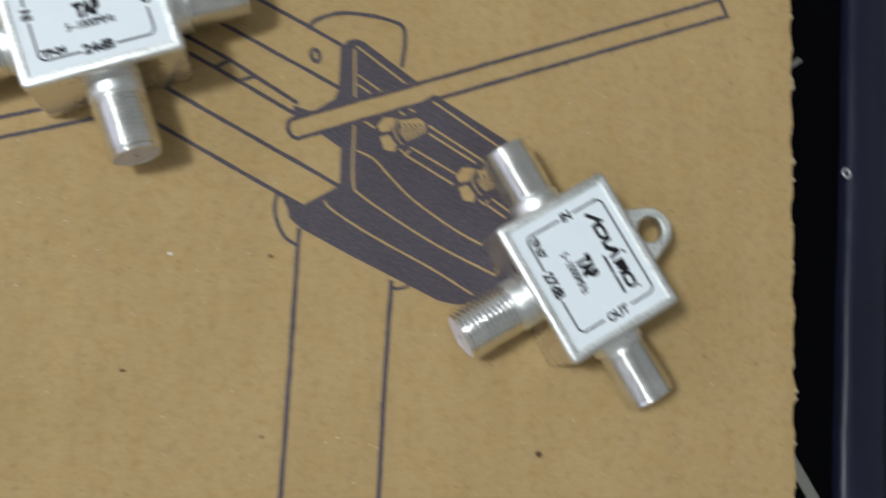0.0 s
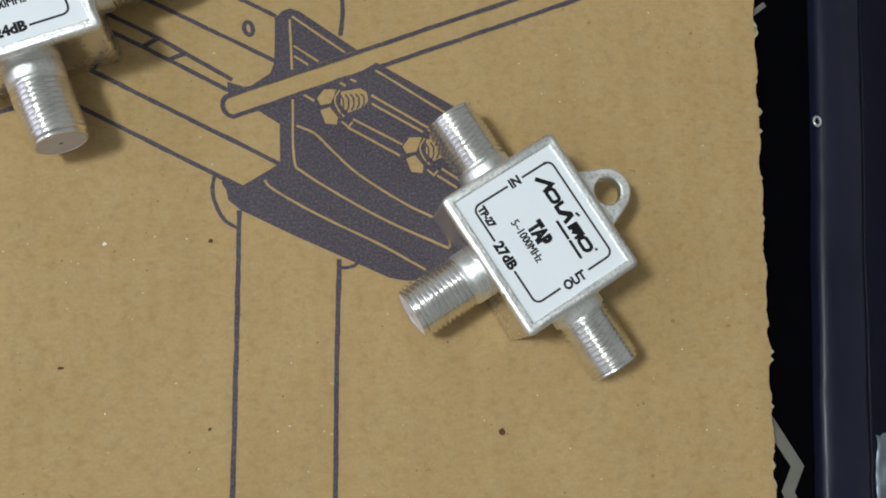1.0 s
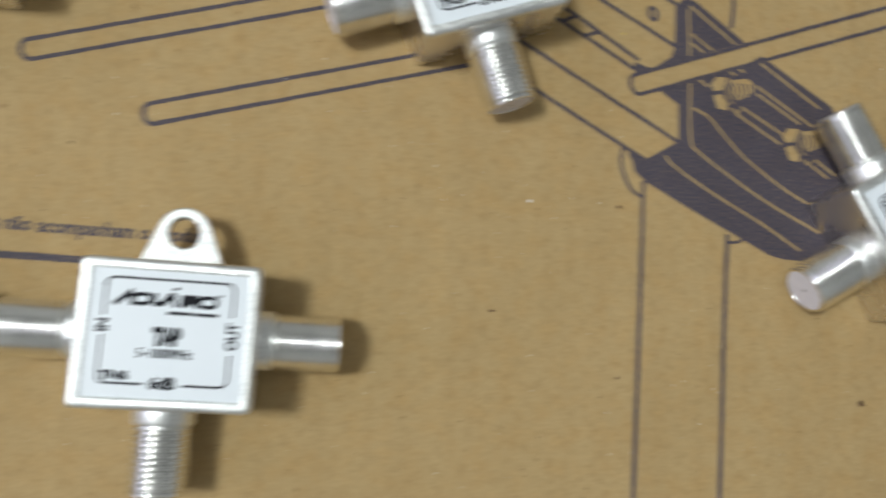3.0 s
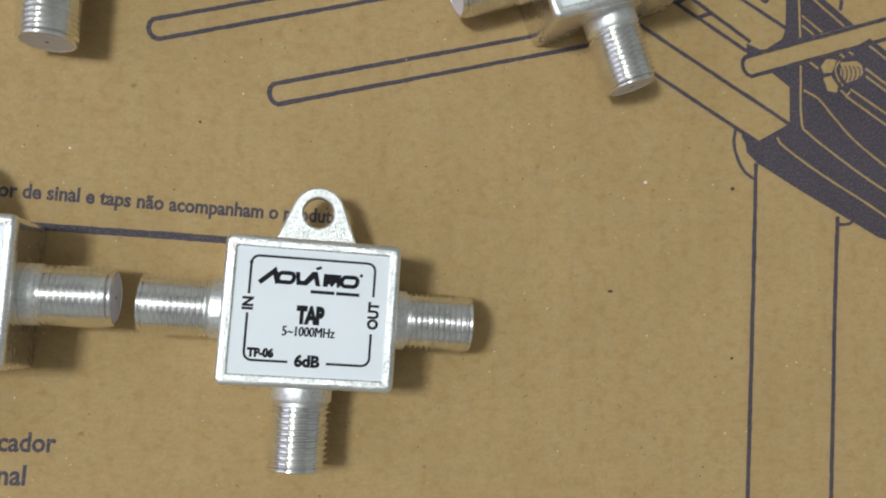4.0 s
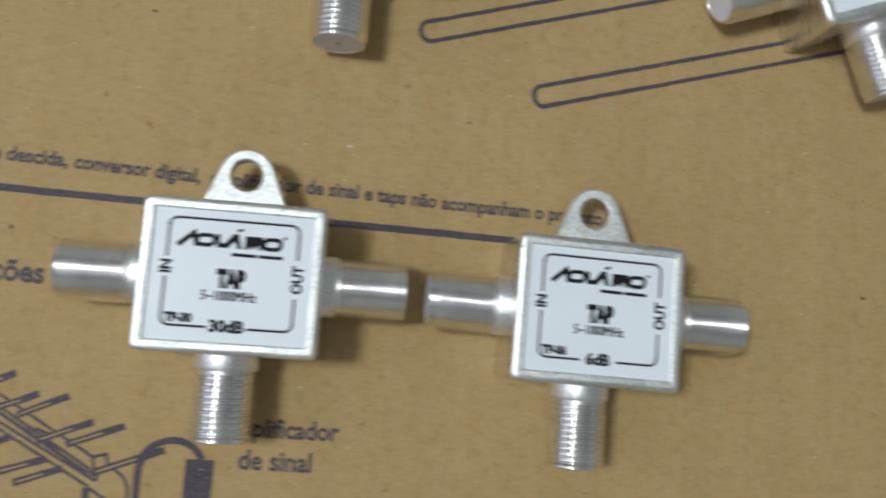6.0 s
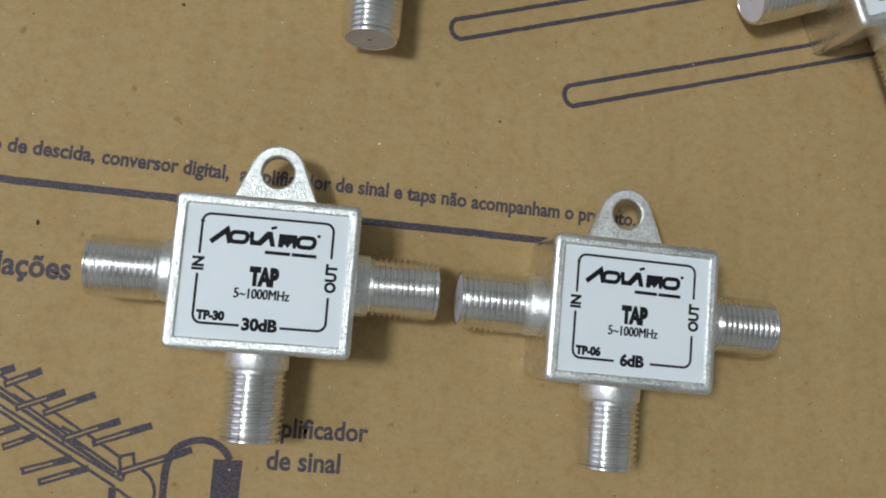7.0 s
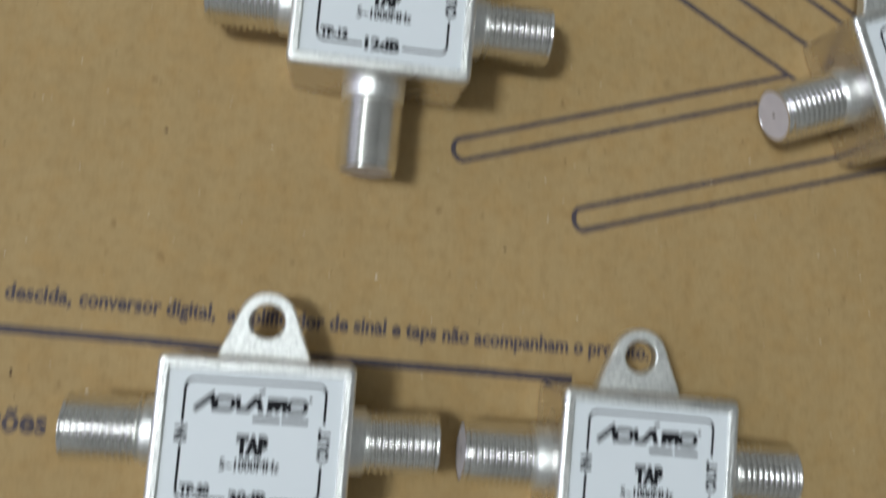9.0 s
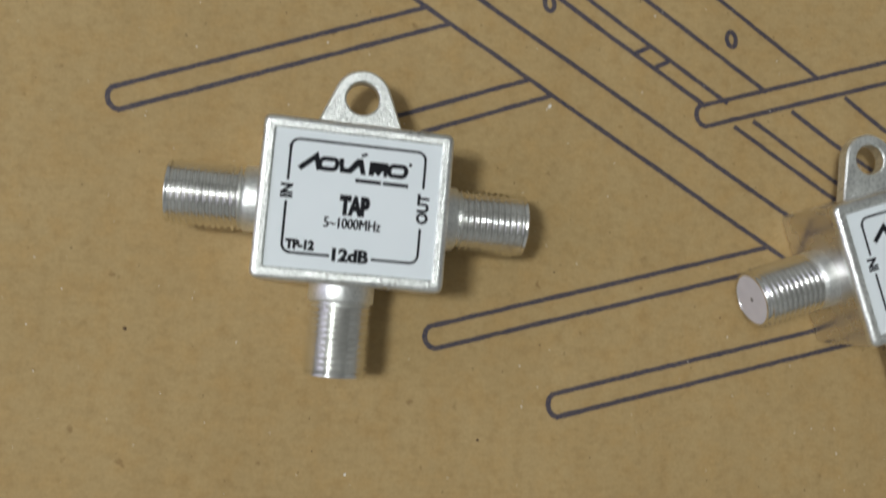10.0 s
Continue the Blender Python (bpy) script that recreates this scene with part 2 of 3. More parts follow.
def fine_steps(pts, step=0.7):
    """The same line with points every step (mm), for an uneven edge."""
    out = [Vector(pts[0])]
    for a, b in zip(pts, pts[1:]):
        a, b = Vector(a), Vector(b)
        n = max(1, int((b - a).length / step))
        out += [a.lerp(b, (i + 1) / n) for i in range(n)]
    return [tuple(p) for p in out]


def stroke(bm, pts, w, z, ragged=0.0):
    """One ribbon of width w along pts, mitred at its bends, at height z (mm)."""
    LIFT[0] += 1
    z = z + 0.0022 * (1 + LIFT[0] % 18)
    pts = [Vector((x, y)) for x, y in pts]
    shut = (pts[0] - pts[-1]).length < 1e-6
    if shut:
        pts = pts[:-1]
    n, left, right = len(pts), [], []
    for i, p in enumerate(pts):
        a = pts[i - 1] if (i or shut) else None
        b = pts[(i + 1) % n] if (i < n - 1 or shut) else None
        d0 = (p - a).normalized() if a is not None else (b - p).normalized()
        d1 = (b - p).normalized() if b is not None else d0
        t = (d0 + d1).normalized() if (d0 + d1).length > 1e-6 else d0
        nrm = Vector((-t.y, t.x))
        k = w / 2 / max(0.5, nrm.dot(Vector((-d0.y, d0.x))))
        e = k + ragged * noise.noise((p.x * 1.1, p.y * 1.1, 0.5)) + ragged * noise.noise((p.x * 0.31, p.y * 0.31, 3.5))
        k = k + ragged * noise.noise((p.x * 1.1, p.y * 1.1, 8.5)) + ragged * noise.noise((p.x * 0.31, p.y * 0.31, 12.5))
        left.append(bm.verts.new(((p.x + nrm.x * e) * MM, (p.y + nrm.y * e) * MM, z * MM)))
        right.append(bm.verts.new(((p.x - nrm.x * k) * MM, (p.y - nrm.y * k) * MM, z * MM)))
    for i in range(n if shut else n - 1):
        j = (i + 1) % n
        bm.faces.new((left[i], right[i], right[j], left[j]))


def patch(bm, pts, z):
    bm.faces.new([bm.verts.new((x * MM, y * MM, z * MM)) for x, y in pts])


def smooth_path(pts, steps=6):
    """Catmull-Rom curve through a few points."""
    p = [Vector(q) for q in pts]
    p = [2 * p[0] - p[1], *p, 2 * p[-1] - p[-2]]
    out = []
    for i in range(1, len(p) - 2):
        for s in range(steps):
            t = s / steps
            out.append(0.5 * (2 * p[i] + (p[i + 1] - p[i - 1]) * t + (2 * p[i - 1] - 5 * p[i] + 4 * p[i + 1] - p[i + 2]) * t * t
                              + (3 * p[i] - p[i - 1] - 3 * p[i + 1] + p[i + 2]) * t ** 3))
    return [tuple(q) for q in (*out, p[-2])]


def ellipse(cx, cy, rx, ry, turn=0.0, n=20):
    c, s = math.cos(radians(turn)), math.sin(radians(turn))
    pts = [(rx * math.cos(2 * math.pi * i / n), ry * math.sin(2 * math.pi * i / n)) for i in range(n)]
    pts = [(cx + c * x - s * y, cy + s * x + c * y) for x, y in pts]
    return pts + pts[:1]


def rod_outline(left, right, width, cap_left=True, cap_right=False, reach=1.6, stop=None):
    """The two long lines of a drawn rod with a rounded end."""
    a, b = Vector(left), Vector(right)
    d = (b - a).normalized()
    n = Vector((-d.y, d.x)) * width / 2
    a0 = a + d * reach * 0.5
    up, low = [a0 + n, b + n], [b - n, a0 - n]
    if stop:        # both lines run up to the boom line through these two points
        p, q = Vector(stop[0]), Vector(stop[1])
        side = Vector((p.y - q.y, q.x - p.x))
        up[1] = up[0] + d * (side.dot(p - up[0]) / side.dot(d))
        low[0] = low[1] + d * (side.dot(p - low[1]) / side.dot(d))
    cap = [a - n * 0.72 + d * 0.1, a - n * 0.25 - d * 0.28, a + n * 0.25 - d * 0.28, a + n * 0.72 + d * 0.1] if cap_left else []
    pts = [*up, *low, *cap]
    pts = [tuple(p) for p in pts]
    if cap_left and cap_right:
        return [pts + pts[:1]]
    if cap_left:
        return [[pts[2], *pts[3:], pts[0], pts[1]]]
    return [pts[:2], pts[2:4]]


def text_mesh(name, text, material, width, height, bold=0.0, slant=0.0, centre=(0, 0), turn=0.0, z=0.0, left=None):
    """Lettering in the built-in font, scaled to a width and a height of its capitals (mm)."""
    def raw(body):
        cu = bpy.data.curves.new("lettering", "FONT")
        cu.body, cu.offset, cu.resolution_u = body, bold, 3
        ob = bpy.data.objects.new("lettering", cu)
        scene.collection.objects.link(ob)
        bpy.context.view_layer.update()
        me = bpy.data.meshes.new_from_object(ob.evaluated_get(bpy.context.evaluated_depsgraph_get()))
        bpy.data.objects.remove(ob)
        bpy.data.curves.remove(cu)
        return me
    ref = raw("H")
    cap = max(v.co.y for v in ref.vertices)
    bpy.data.meshes.remove(ref)
    me = raw(text)
    x0, x1 = min(v.co.x for v in me.vertices), max(v.co.x for v in me.vertices)
    c, s = math.cos(radians(turn)), math.sin(radians(turn))
    for v in me.vertices:
        y = v.co.y / cap * height - height / 2
        x = (v.co.x - x0) / (x1 - x0) * width - width / 2 + slant * y
        v.co = ((centre[0] + c * x - s * y) * MM, (centre[1] + s * x + c * y) * MM, z * MM)
    me.name = name
    me.materials.clear()
    me.materials.append(material)
    return me


# ---- the cardboard and its print ----
INKZ, BAREZ, OVERZ = 0.02, 0.065, 0.11


def edge_x(y):
    """The card's ragged right edge."""
    return 172.35 + 0.0973 * y + 0.35 * math.sin(y * 0.61 + 0.6) * math.sin(y * 0.17 + 1.0) + 0.28 * noise.noise((y * 0.45, 3.1, 0)) + 0.25 * noise.noise((y * 1.7, 9.0, 0))


def cardboard():
    card = base_empty("cardboard_sheet", 0, 0, -4)
    at = pose(0, 0, 4 * MM)
    ys = [-110 + 0.7 * i for i in range(343)]
    right = [(edge_x(y), y) for y in ys]
    bm = bmesh.new()
    outline = [(-190, -110), *right, (-190, right[-1][1])]
    top, mid0 = loop(bm, outline, 0.0), loop(bm, outline, -0.35)
    inner = [(x - 0.5 if x > 0 else x, y) for x, y in outline]
    mid1, mid2, low0, low = loop(bm, inner, -0.36), loop(bm, inner, -3.6), loop(bm, outline, -3.61), loop(bm, outline, -4.0)
    skin(bm, [top, mid0, mid1, mid2, low0, low])
    bm.faces.new(top)
    bm.faces.new(low[::-1])
    part("sheet", finish(bm, "sheet", KRAFT), card, at=at)

    # torn liner flakes along the edge
    bm = bmesh.new()
    rng = random.Random(5)
    for y in (66, 51.5, 50.2, 40.0, 33.5, 29.5, 20.0, 12.0, 3.0, -8.0, -13.5, -15.0, -23.5, -25.5, -31.5, -34.0, -37.5):
        x = edge_x(y)
        k, h = rng.uniform(0.3, 0.9), rng.uniform(0.6, 1.6)
        pts = [(x - 0.5, y - h), (x + k * 0.4, y - h * 0.6), (x + k, y - h * 0.1), (x + k * 0.55, y + h * 0.5), (x - 0.5, y + h)]
        a, b = loop(bm, pts, -0.25), loop(bm, pts, -0.6)
        skin(bm, [a, b])
        bm.faces.new(a)
        bm.faces.new(b[::-1])
    part("torn_edge", finish(bm, "torn_edge", TORN), card, "pale torn paper fibres", at)

    w = 0.8
    def printed(name, pts, width, z, material=None, label=""):
        """One printed (or left bare) line as a part of the sheet."""
        bm = bmesh.new()
        stroke(bm, fine_steps(pts), width, z, 0.07 if width > 0.5 else 0.035)
        part(name, finish(bm, name, material or INK), card, label, at)

    def solid(name, pts, z, material=None, label=""):
        bm = bmesh.new()
        patch(bm, pts, z)
        part(name, finish(bm, name, material or INK), card, label, at)

    # boom of the drawn aerial: long lines running down to the bracket
    for pts in ([(-46.5, 91.6), (75.6, 21.7)], [(-37.9, 94.0), (82.4, 25.8)],
                [(-23.1, 95.3), (-10.8, 87.8), (8.8, 76.3)], [(14.1, 73.3), (31.9, 62.9), (59.3, 48.2), (73.8, 39.8)],
                [(-19.6, 96.6), (-1.7, 85.8), (12.8, 77.2)], [(17.6, 74.6), (32.4, 65.8), (62.0, 49.8), (74.6, 41.7)],
                [(-8.6, 97.3), (9.6, 86.2), (20.0, 79.9)], [(24.8, 77.0), (32.7, 72.1), (82.4, 45.2)],
                [(4.4, 99.4), (10.8, 95.3), (29.9, 83.2)], [(35.0, 80.4), (42.6, 75.4), (75.7, 57.9), (82.9, 53.9)],
                [(-4.5, 84.1), (-1.7, 85.6)], [(-0.6, 82.2), (2.3, 83.7)], [(59.2, 48.3), (62.0, 49.9)], [(63.7, 45.8), (66.8, 47.0)]):
        printed("printed_line", pts, w, INKZ)
    for x, y in ((13.1, 88.5), (77.8, 51.6), (-19.7, 91.1)):
        printed("printed_ring", ellipse(x, y, 0.8, 1.3, 12), 0.8, INKZ)

    # rods crossing the boom
    upper, lower = ((-46.5, 91.6), (-22.5, 77.7)), ((0.4, 64.6), (75.6, 21.3))
    for pts in (rod_outline((-87.7, 68.2), (-37.8, 87.1), 3.6, stop=upper), rod_outline((-47.0, 66.7), (-21.1, 76.5), 3.6, stop=upper),
                rod_outline((-37.3, 34.5), (21.0, 51.0), 3.6, stop=lower), rod_outline((-16.6, 24.5), (40.0, 39.8), 3.7, stop=lower),
                rod_outline((7.5, 74.3), (62.0, 91.8), 3.65)):
        for q in pts:
            printed("printed_rod", q, w, INKZ + 0.0011)

    # mast: two lines below the bracket, the cap above, two small arcs
    printed("printed_mast_line", [(75.1, 17.6), (74.0, -5.0), (72.6, -30.0), (70.9, -60.0), (68.8, -95.0)], 0.85, INKZ)
    printed("printed_mast_line", [(92.1, 8.0), (90.9, -8.0), (89.5, -31.0), (87.6, -60.0), (85.3, -95.0)], 0.85, INKZ)
    printed("printed_cap", smooth_path([(76.6, 56.8), (77.2, 58.4), (79.2, 59.6), (83.0, 60.7), (88.0, 60.5), (92.5, 59.6), (94.8, 58.4), (95.1, 55.0), (94.4, 50.0)]), w, INKZ)
    printed("printed_arc", smooth_path([(71.0, 24.0), (70.6, 21.2), (71.4, 18.1), (72.7, 15.8), (75.2, 14.1)]), 0.65, INKZ)
    printed("printed_arc", smooth_path([(92.3, 6.4), (94.1, 6.5), (95.6, 7.3)]), 0.6, INKZ)

    # bracket plate: solid ink above and below the rod
    solid("printed_bracket_top", [(81.8, 41.8), (82.3, 46.9), (82.6, 53.5), (84.0, 55.0), (85.5, 55.5), (87.0, 55.0), (97.4, 47.2)], INKZ, None, "solid dark blue printed bracket")
    solid("printed_fillet", [(77.0, 40.0), (81.9, 41.9), (82.6, 44.1), (82.3, 45.2), (81.4, 42.9)], INKZ + 0.004)
    solid("printed_fillet", [(73.7, 41.4), (73.8, 39.0), (78.7, 40.6), (76.7, 40.4)], INKZ)
    solid("printed_bracket", [(78.5, 36.2), (82.7, 33.2), (82.5, 25.9), (75.6, 21.9), (72.9, 21.8), (73.3, 19.5), (75.4, 17.6), (84.3, 12.7), (92.7, 8.4),
                              (100.8, 4.2), (103.8, 3.5), (109.6, 3.2), (117.2, 10.2), (119.7, 27.5), (115.8, 35.2), (100.8, 44.7), (98.3, 43.2)], INKZ, None, "solid dark blue printed bracket")

    solid("printed_fillet", [(75.8, 21.8), (76.2, 21.9), (72.7, 23.9), (72.2, 22.7), (72.9, 21.5)], INKZ + 0.003)
    # bare kraft lines left open in the bracket
    for pts in ([(85.3, 53.3), (85.3, 43.5)], [(85.2, 37.8), (85.0, 26.6), (86.6, 24.0), (93.0, 19.5), (101.6, 14.2), (111.9, 9.0)],
                [(79.7, 22.9), (81.2, 21.1), (88.6, 16.3), (99.3, 10.4), (107.4, 5.3)],
                [(85.7, 32.8), (88.9, 31.2), (92.0, 27.8), (96.3, 23.4), (103.8, 18.0), (109.3, 14.9)],
                [(85.7, 53.9), (95.1, 46.7)], [(85.8, 48.1), (90.2, 45.0)], [(85.8, 46.1), (88.3, 44.4)], [(100.5, 43.2), (113.2, 34.5)],
                [(99.5, 38.3), (111.5, 30.6)], [(99.5, 36.7), (108.6, 31.0)], [(95.9, 33.8), (104.7, 28.7)], [(94.8, 32.3), (104.1, 26.6)],
                [(111.6, 23.9), (116.0, 20.8)], [(110.7, 22.6), (114.2, 20.2)], [(86.7, 39.0), (89.1, 37.4)], [(92.9, 41.5), (94.9, 40.2)], [(94.8, 42.1), (96.9, 40.9)]):
        printed("bare_line", smooth_path(pts, 4) if len(pts) > 2 else pts, 0.42, BAREZ, KRAFT)
    # two bolts in the bracket: nut faces, washer and threaded end left bare, thread turns inked
    for dx, dy in ((0.6, 0.3), (15.7, -9.3)):
        o = lambda pts: [(x + dx, y + dy) for x, y in pts]  # noqa: E731
        solid("bare_nut_face", o([(89.0, 37.6), (90.3, 39.3), (92.7, 39.3), (91.4, 36.6), (89.6, 36.3)]), BAREZ, KRAFT)
        solid("bare_nut_face", o([(89.5, 35.3), (91.2, 35.9), (92.6, 33.9), (92.3, 32.5), (90.3, 32.8)]), BAREZ, KRAFT)
        solid("bare_bolt_end", o([(93.4, 38.8), (97.0, 39.4), (98.1, 38.6), (98.3, 37.0), (97.5, 35.9), (94.5, 34.7), (93.2, 36.3)]), BAREZ, KRAFT)
        printed("bare_washer", o(smooth_path([(93.2, 39.1), (92.2, 37.4), (92.7, 35.4), (93.8, 34.0)], 4)), 0.3, BAREZ, KRAFT)
        printed("bare_washer", o([(93.2, 33.1), (94.4, 32.0), (95.2, 32.9)]), 0.35, BAREZ, KRAFT)
        for i in range(5):
            x, y = 93.3 + dx + 0.95 * i, 36.3 + dy + 0.12 * i
            printed("bolt_thread_line", [(x - 0.1, y + 1.9 - 0.1 * i), (x + 0.45, y + 0.9), (x + 0.4, y - 0.5), (x - 0.1, y - 1.8 + 0.2 * i)], 0.28, OVERZ)

    # the rod in front of the bracket
    for q in rod_outline((73.2, 36.4), (163.2, 66.8), 4.0, True, True):
        printed("printed_front_rod", q, w, OVERZ)

    # small drawing of a whole aerial with its cable and amplifier
    for pts in (((-109.7, -25.3), (-102.0, -30.1), (-86.1, -40.0)),
                ((-109.5, -27.1), (-86.3, -41.9)),
                ((-109.1, -30.2), (-85.3, -43.7)),
                ((-109.1, -30.9), (-86.3, -44.6))):
        printed("aerial_boom_line", pts, 0.45, INKZ)
    printed("aerial_boom_line", ((-109.4, -28.1), (-86.5, -42.6)), 0.6, INKZ)
    for pts in (((-86.0, -40.1), (-85.6, -42.6)),
                ((-86.1, -40.0), (-84.0, -39.5), (-83.7, -41.2)),
                ((-85.3, -43.7), (-85.1, -42.8), (-85.6, -42.5)),
                ((-95.0, -35.8), (-92.4, -37.0)),
                ((-93.2, -37.8), (-90.6, -39.2)),
                ((-102.7, -31.2), (-100.2, -32.7)),
                ((-91.3, -36.7), (-85.6, -40.3))):
        printed("aerial_bracket_line", pts, 0.5, INKZ)
    for a, b in (((-108.2, -26.2), (-105.8, -24.9)),
                 ((-107.7, -29.2), (-102.8, -27.1)),
                 ((-104.1, -29.8), (-98.8, -27.4)),
                 ((-102.1, -33.3), (-95.0, -30.5)),
                 ((-98.0, -33.9), (-90.5, -30.7)),
                 ((-94.8, -37.7), (-86.4, -34.6)),
                 ((-90.3, -38.2), (-81.6, -35.1)),
                 ((-86.2, -42.6), (-75.2, -38.6)),
                 ((-106.9, -38.3), (-101.1, -35.9)),
                 ((-103.3, -39.2), (-98.6, -37.3)),
                 ((-100.2, -42.7), (-93.0, -40.5)),
                 ((-97.6, -44.3), (-90.4, -41.9)),
                 ((-107.8, -34.7), (-105.5, -33.4))):
        printed("aerial_rod", [a, b], 1.15, INKZ + 0.02)
        p, q = Vector(a), Vector(b)
        printed("bare_rod_core", [tuple(p.lerp(q, 0.07)), tuple(p.lerp(q, 0.62))], 0.26, BAREZ, KRAFT)
    printed("aerial_clamp", smooth_path(((-86.0, -44.9), (-83.8, -46.3), (-81.5, -47.1), (-80.4, -46.2), (-80.4, -44.7), (-81.2, -43.0), (-82.5, -41.9))), 0.5, INKZ)
    for pts, width in ((((-86.6, -44.7), (-86.4, -50.4)), 1.2), (((-84.1, -46.4), (-84.0, -50.3)), 0.8), (((-82.2, -47.1), (-81.3, -50.2)), 1.6)):
        printed("aerial_mast_line", pts, width, INKZ)
    printed("printed_cable", smooth_path(((-79.1, -50.2), (-79.0, -42.9), (-78.6, -40.2), (-77.4, -38.3), (-75.4, -37.3), (-73.3, -37.1), (-71.5, -37.6), (-70.0, -38.8), (-69.3, -40.0))), 1.15, INKZ)
    solid("printed_amplifier", ((-71.8, -39.9), (-67.3, -40.0), (-67.5, -46.2), (-71.9, -46.1)), INKZ + 0.04)
    printed("printed_cable", ((-69.7, -46.0), (-69.6, -49.9)), 1.1, INKZ)
    for i in range(7):
        x = -104.2 + 1.05 * i
        printed("printed_bar", [(x, -50.4 + 0.3 * (i % 3)), (x + 0.1, -52.8)], 0.5, INKZ)

    # rule under the notice, corner of a box outline further down
    printed("printed_rule", [(-122.3, 3.2), (-106.1, 2.1), (-81.4, 1.2), (-51.4, -0.3), (-16.2, -1.5)], 1.25, INKZ, None, "thick dark blue printed rule")
    printed("printed_corner", [(-11.1, -56.2), (-9.3, -45.8), (-0.1, -48.6), (15.7, -52.9)], 1.2, INKZ)

    # lettering
    def words(text, x0, x1, y0, y1, high, bold):
        turn = math.degrees(math.atan2(y1 - y0, x1 - x0))
        ob = part("printed_text", text_mesh("printed_text", text, INK, x1 - x0, high, bold, z=INKZ, turn=turn,
                                            centre=((x0 + x1) / 2, (y0 + y1) / 2 + high / 2)), card, "dark blue printed words", at)
        return ob
    words("abo de descida,", -113.1, -94.3, 7.0, 6.1, 2.4, 0.034)
    words("conversor digital,", -93.3, -73.1, 6.0, 5.0, 2.4, 0.034)
    words("amplificador de sinal", -71.4, -46.8, 4.9, 4.1, 2.4, 0.034)
    words("e taps n\u00e3o", -45.9, -33.4, 4.0, 3.4, 2.4, 0.034)
    words("acompanham o produto.", -32.6, -3.2, 3.3, 2.3, 2.4, 0.034)
    words("ala\u00e7\u00f5es", -109.4, -96.1, -12.6, -13.1, 3.6, 0.03)
    words("d", -94.5, -92.4, -13.1, -13.3, 3.6, 0.03)
    words("amplificador", -66.2, -47.7, -36.0, -36.4, 3.0, 0.028)
    words("de sinal", -63.6, -51.9, -41.2, -41.5, 3.1, 0.028)

    # loose specks caught in the paper
    rng = random.Random(11)
    spots = [(118.9, -24.1, 0.75), (45.5, -8.0, 0.5), (69.2, -19.7, 0.35), (-28.3, 18.9, 0.3), (-82.9, 33.9, 0.3), (-101.9, -4.3, 0.5), (70.1, 12.3, 0.4)]
    for name, mat, count, small in (("dark_specks", SPECK, 560, 0.09), ("pale_specks", GLINT, 620, 0.075)):
        bm = bmesh.new()
        todo = spots if name == "dark_specks" else [(-18.9, 73.7, 0.4), (52.5, 12.6, 0.42), (-48.9, 13.1, 0.22), (-90.9, -6.8, 0.3)]
        todo = todo + [(rng.uniform(-125, 168), rng.uniform(-55, 100), small * rng.uniform(0.5, 2.0)) for _ in range(count)]
        for x, y, r in todo:
            if 72 < x < 116 and 3 < y < 55:
                continue
            a, e = rng.uniform(0, 180), rng.uniform(0.35, 1.0)
            q = [(px + rng.uniform(-0.2, 0.2) * r, py + rng.uniform(-0.2, 0.2) * r) for px, py in ellipse(x, y, r, r * e, a, 7)[:-1]]
            patch(bm, q, 0.07)
        tagged(part(name, finish(bm, name, mat), card, at=at), kind="stuff")
    for x, y, size, mat in ((71.6, 46.9, 0.26, YELLOW), (107.1, 50.9, 0.2, RED)):
        solid("paper_fleck", ellipse(x, y, size, size * 0.6, 40, 7)[:-1], 0.075, mat)
    return tagged(card, "brown corrugated cardboard sheet with dark blue print lying on the table", "cardboard")


# ---- signal taps ----
HW, HH = 13.48, 11.48     # half width and half depth of a tap
MX, MY = 0.55, -0.17      # middle of its box from its origin
CACHE = {}


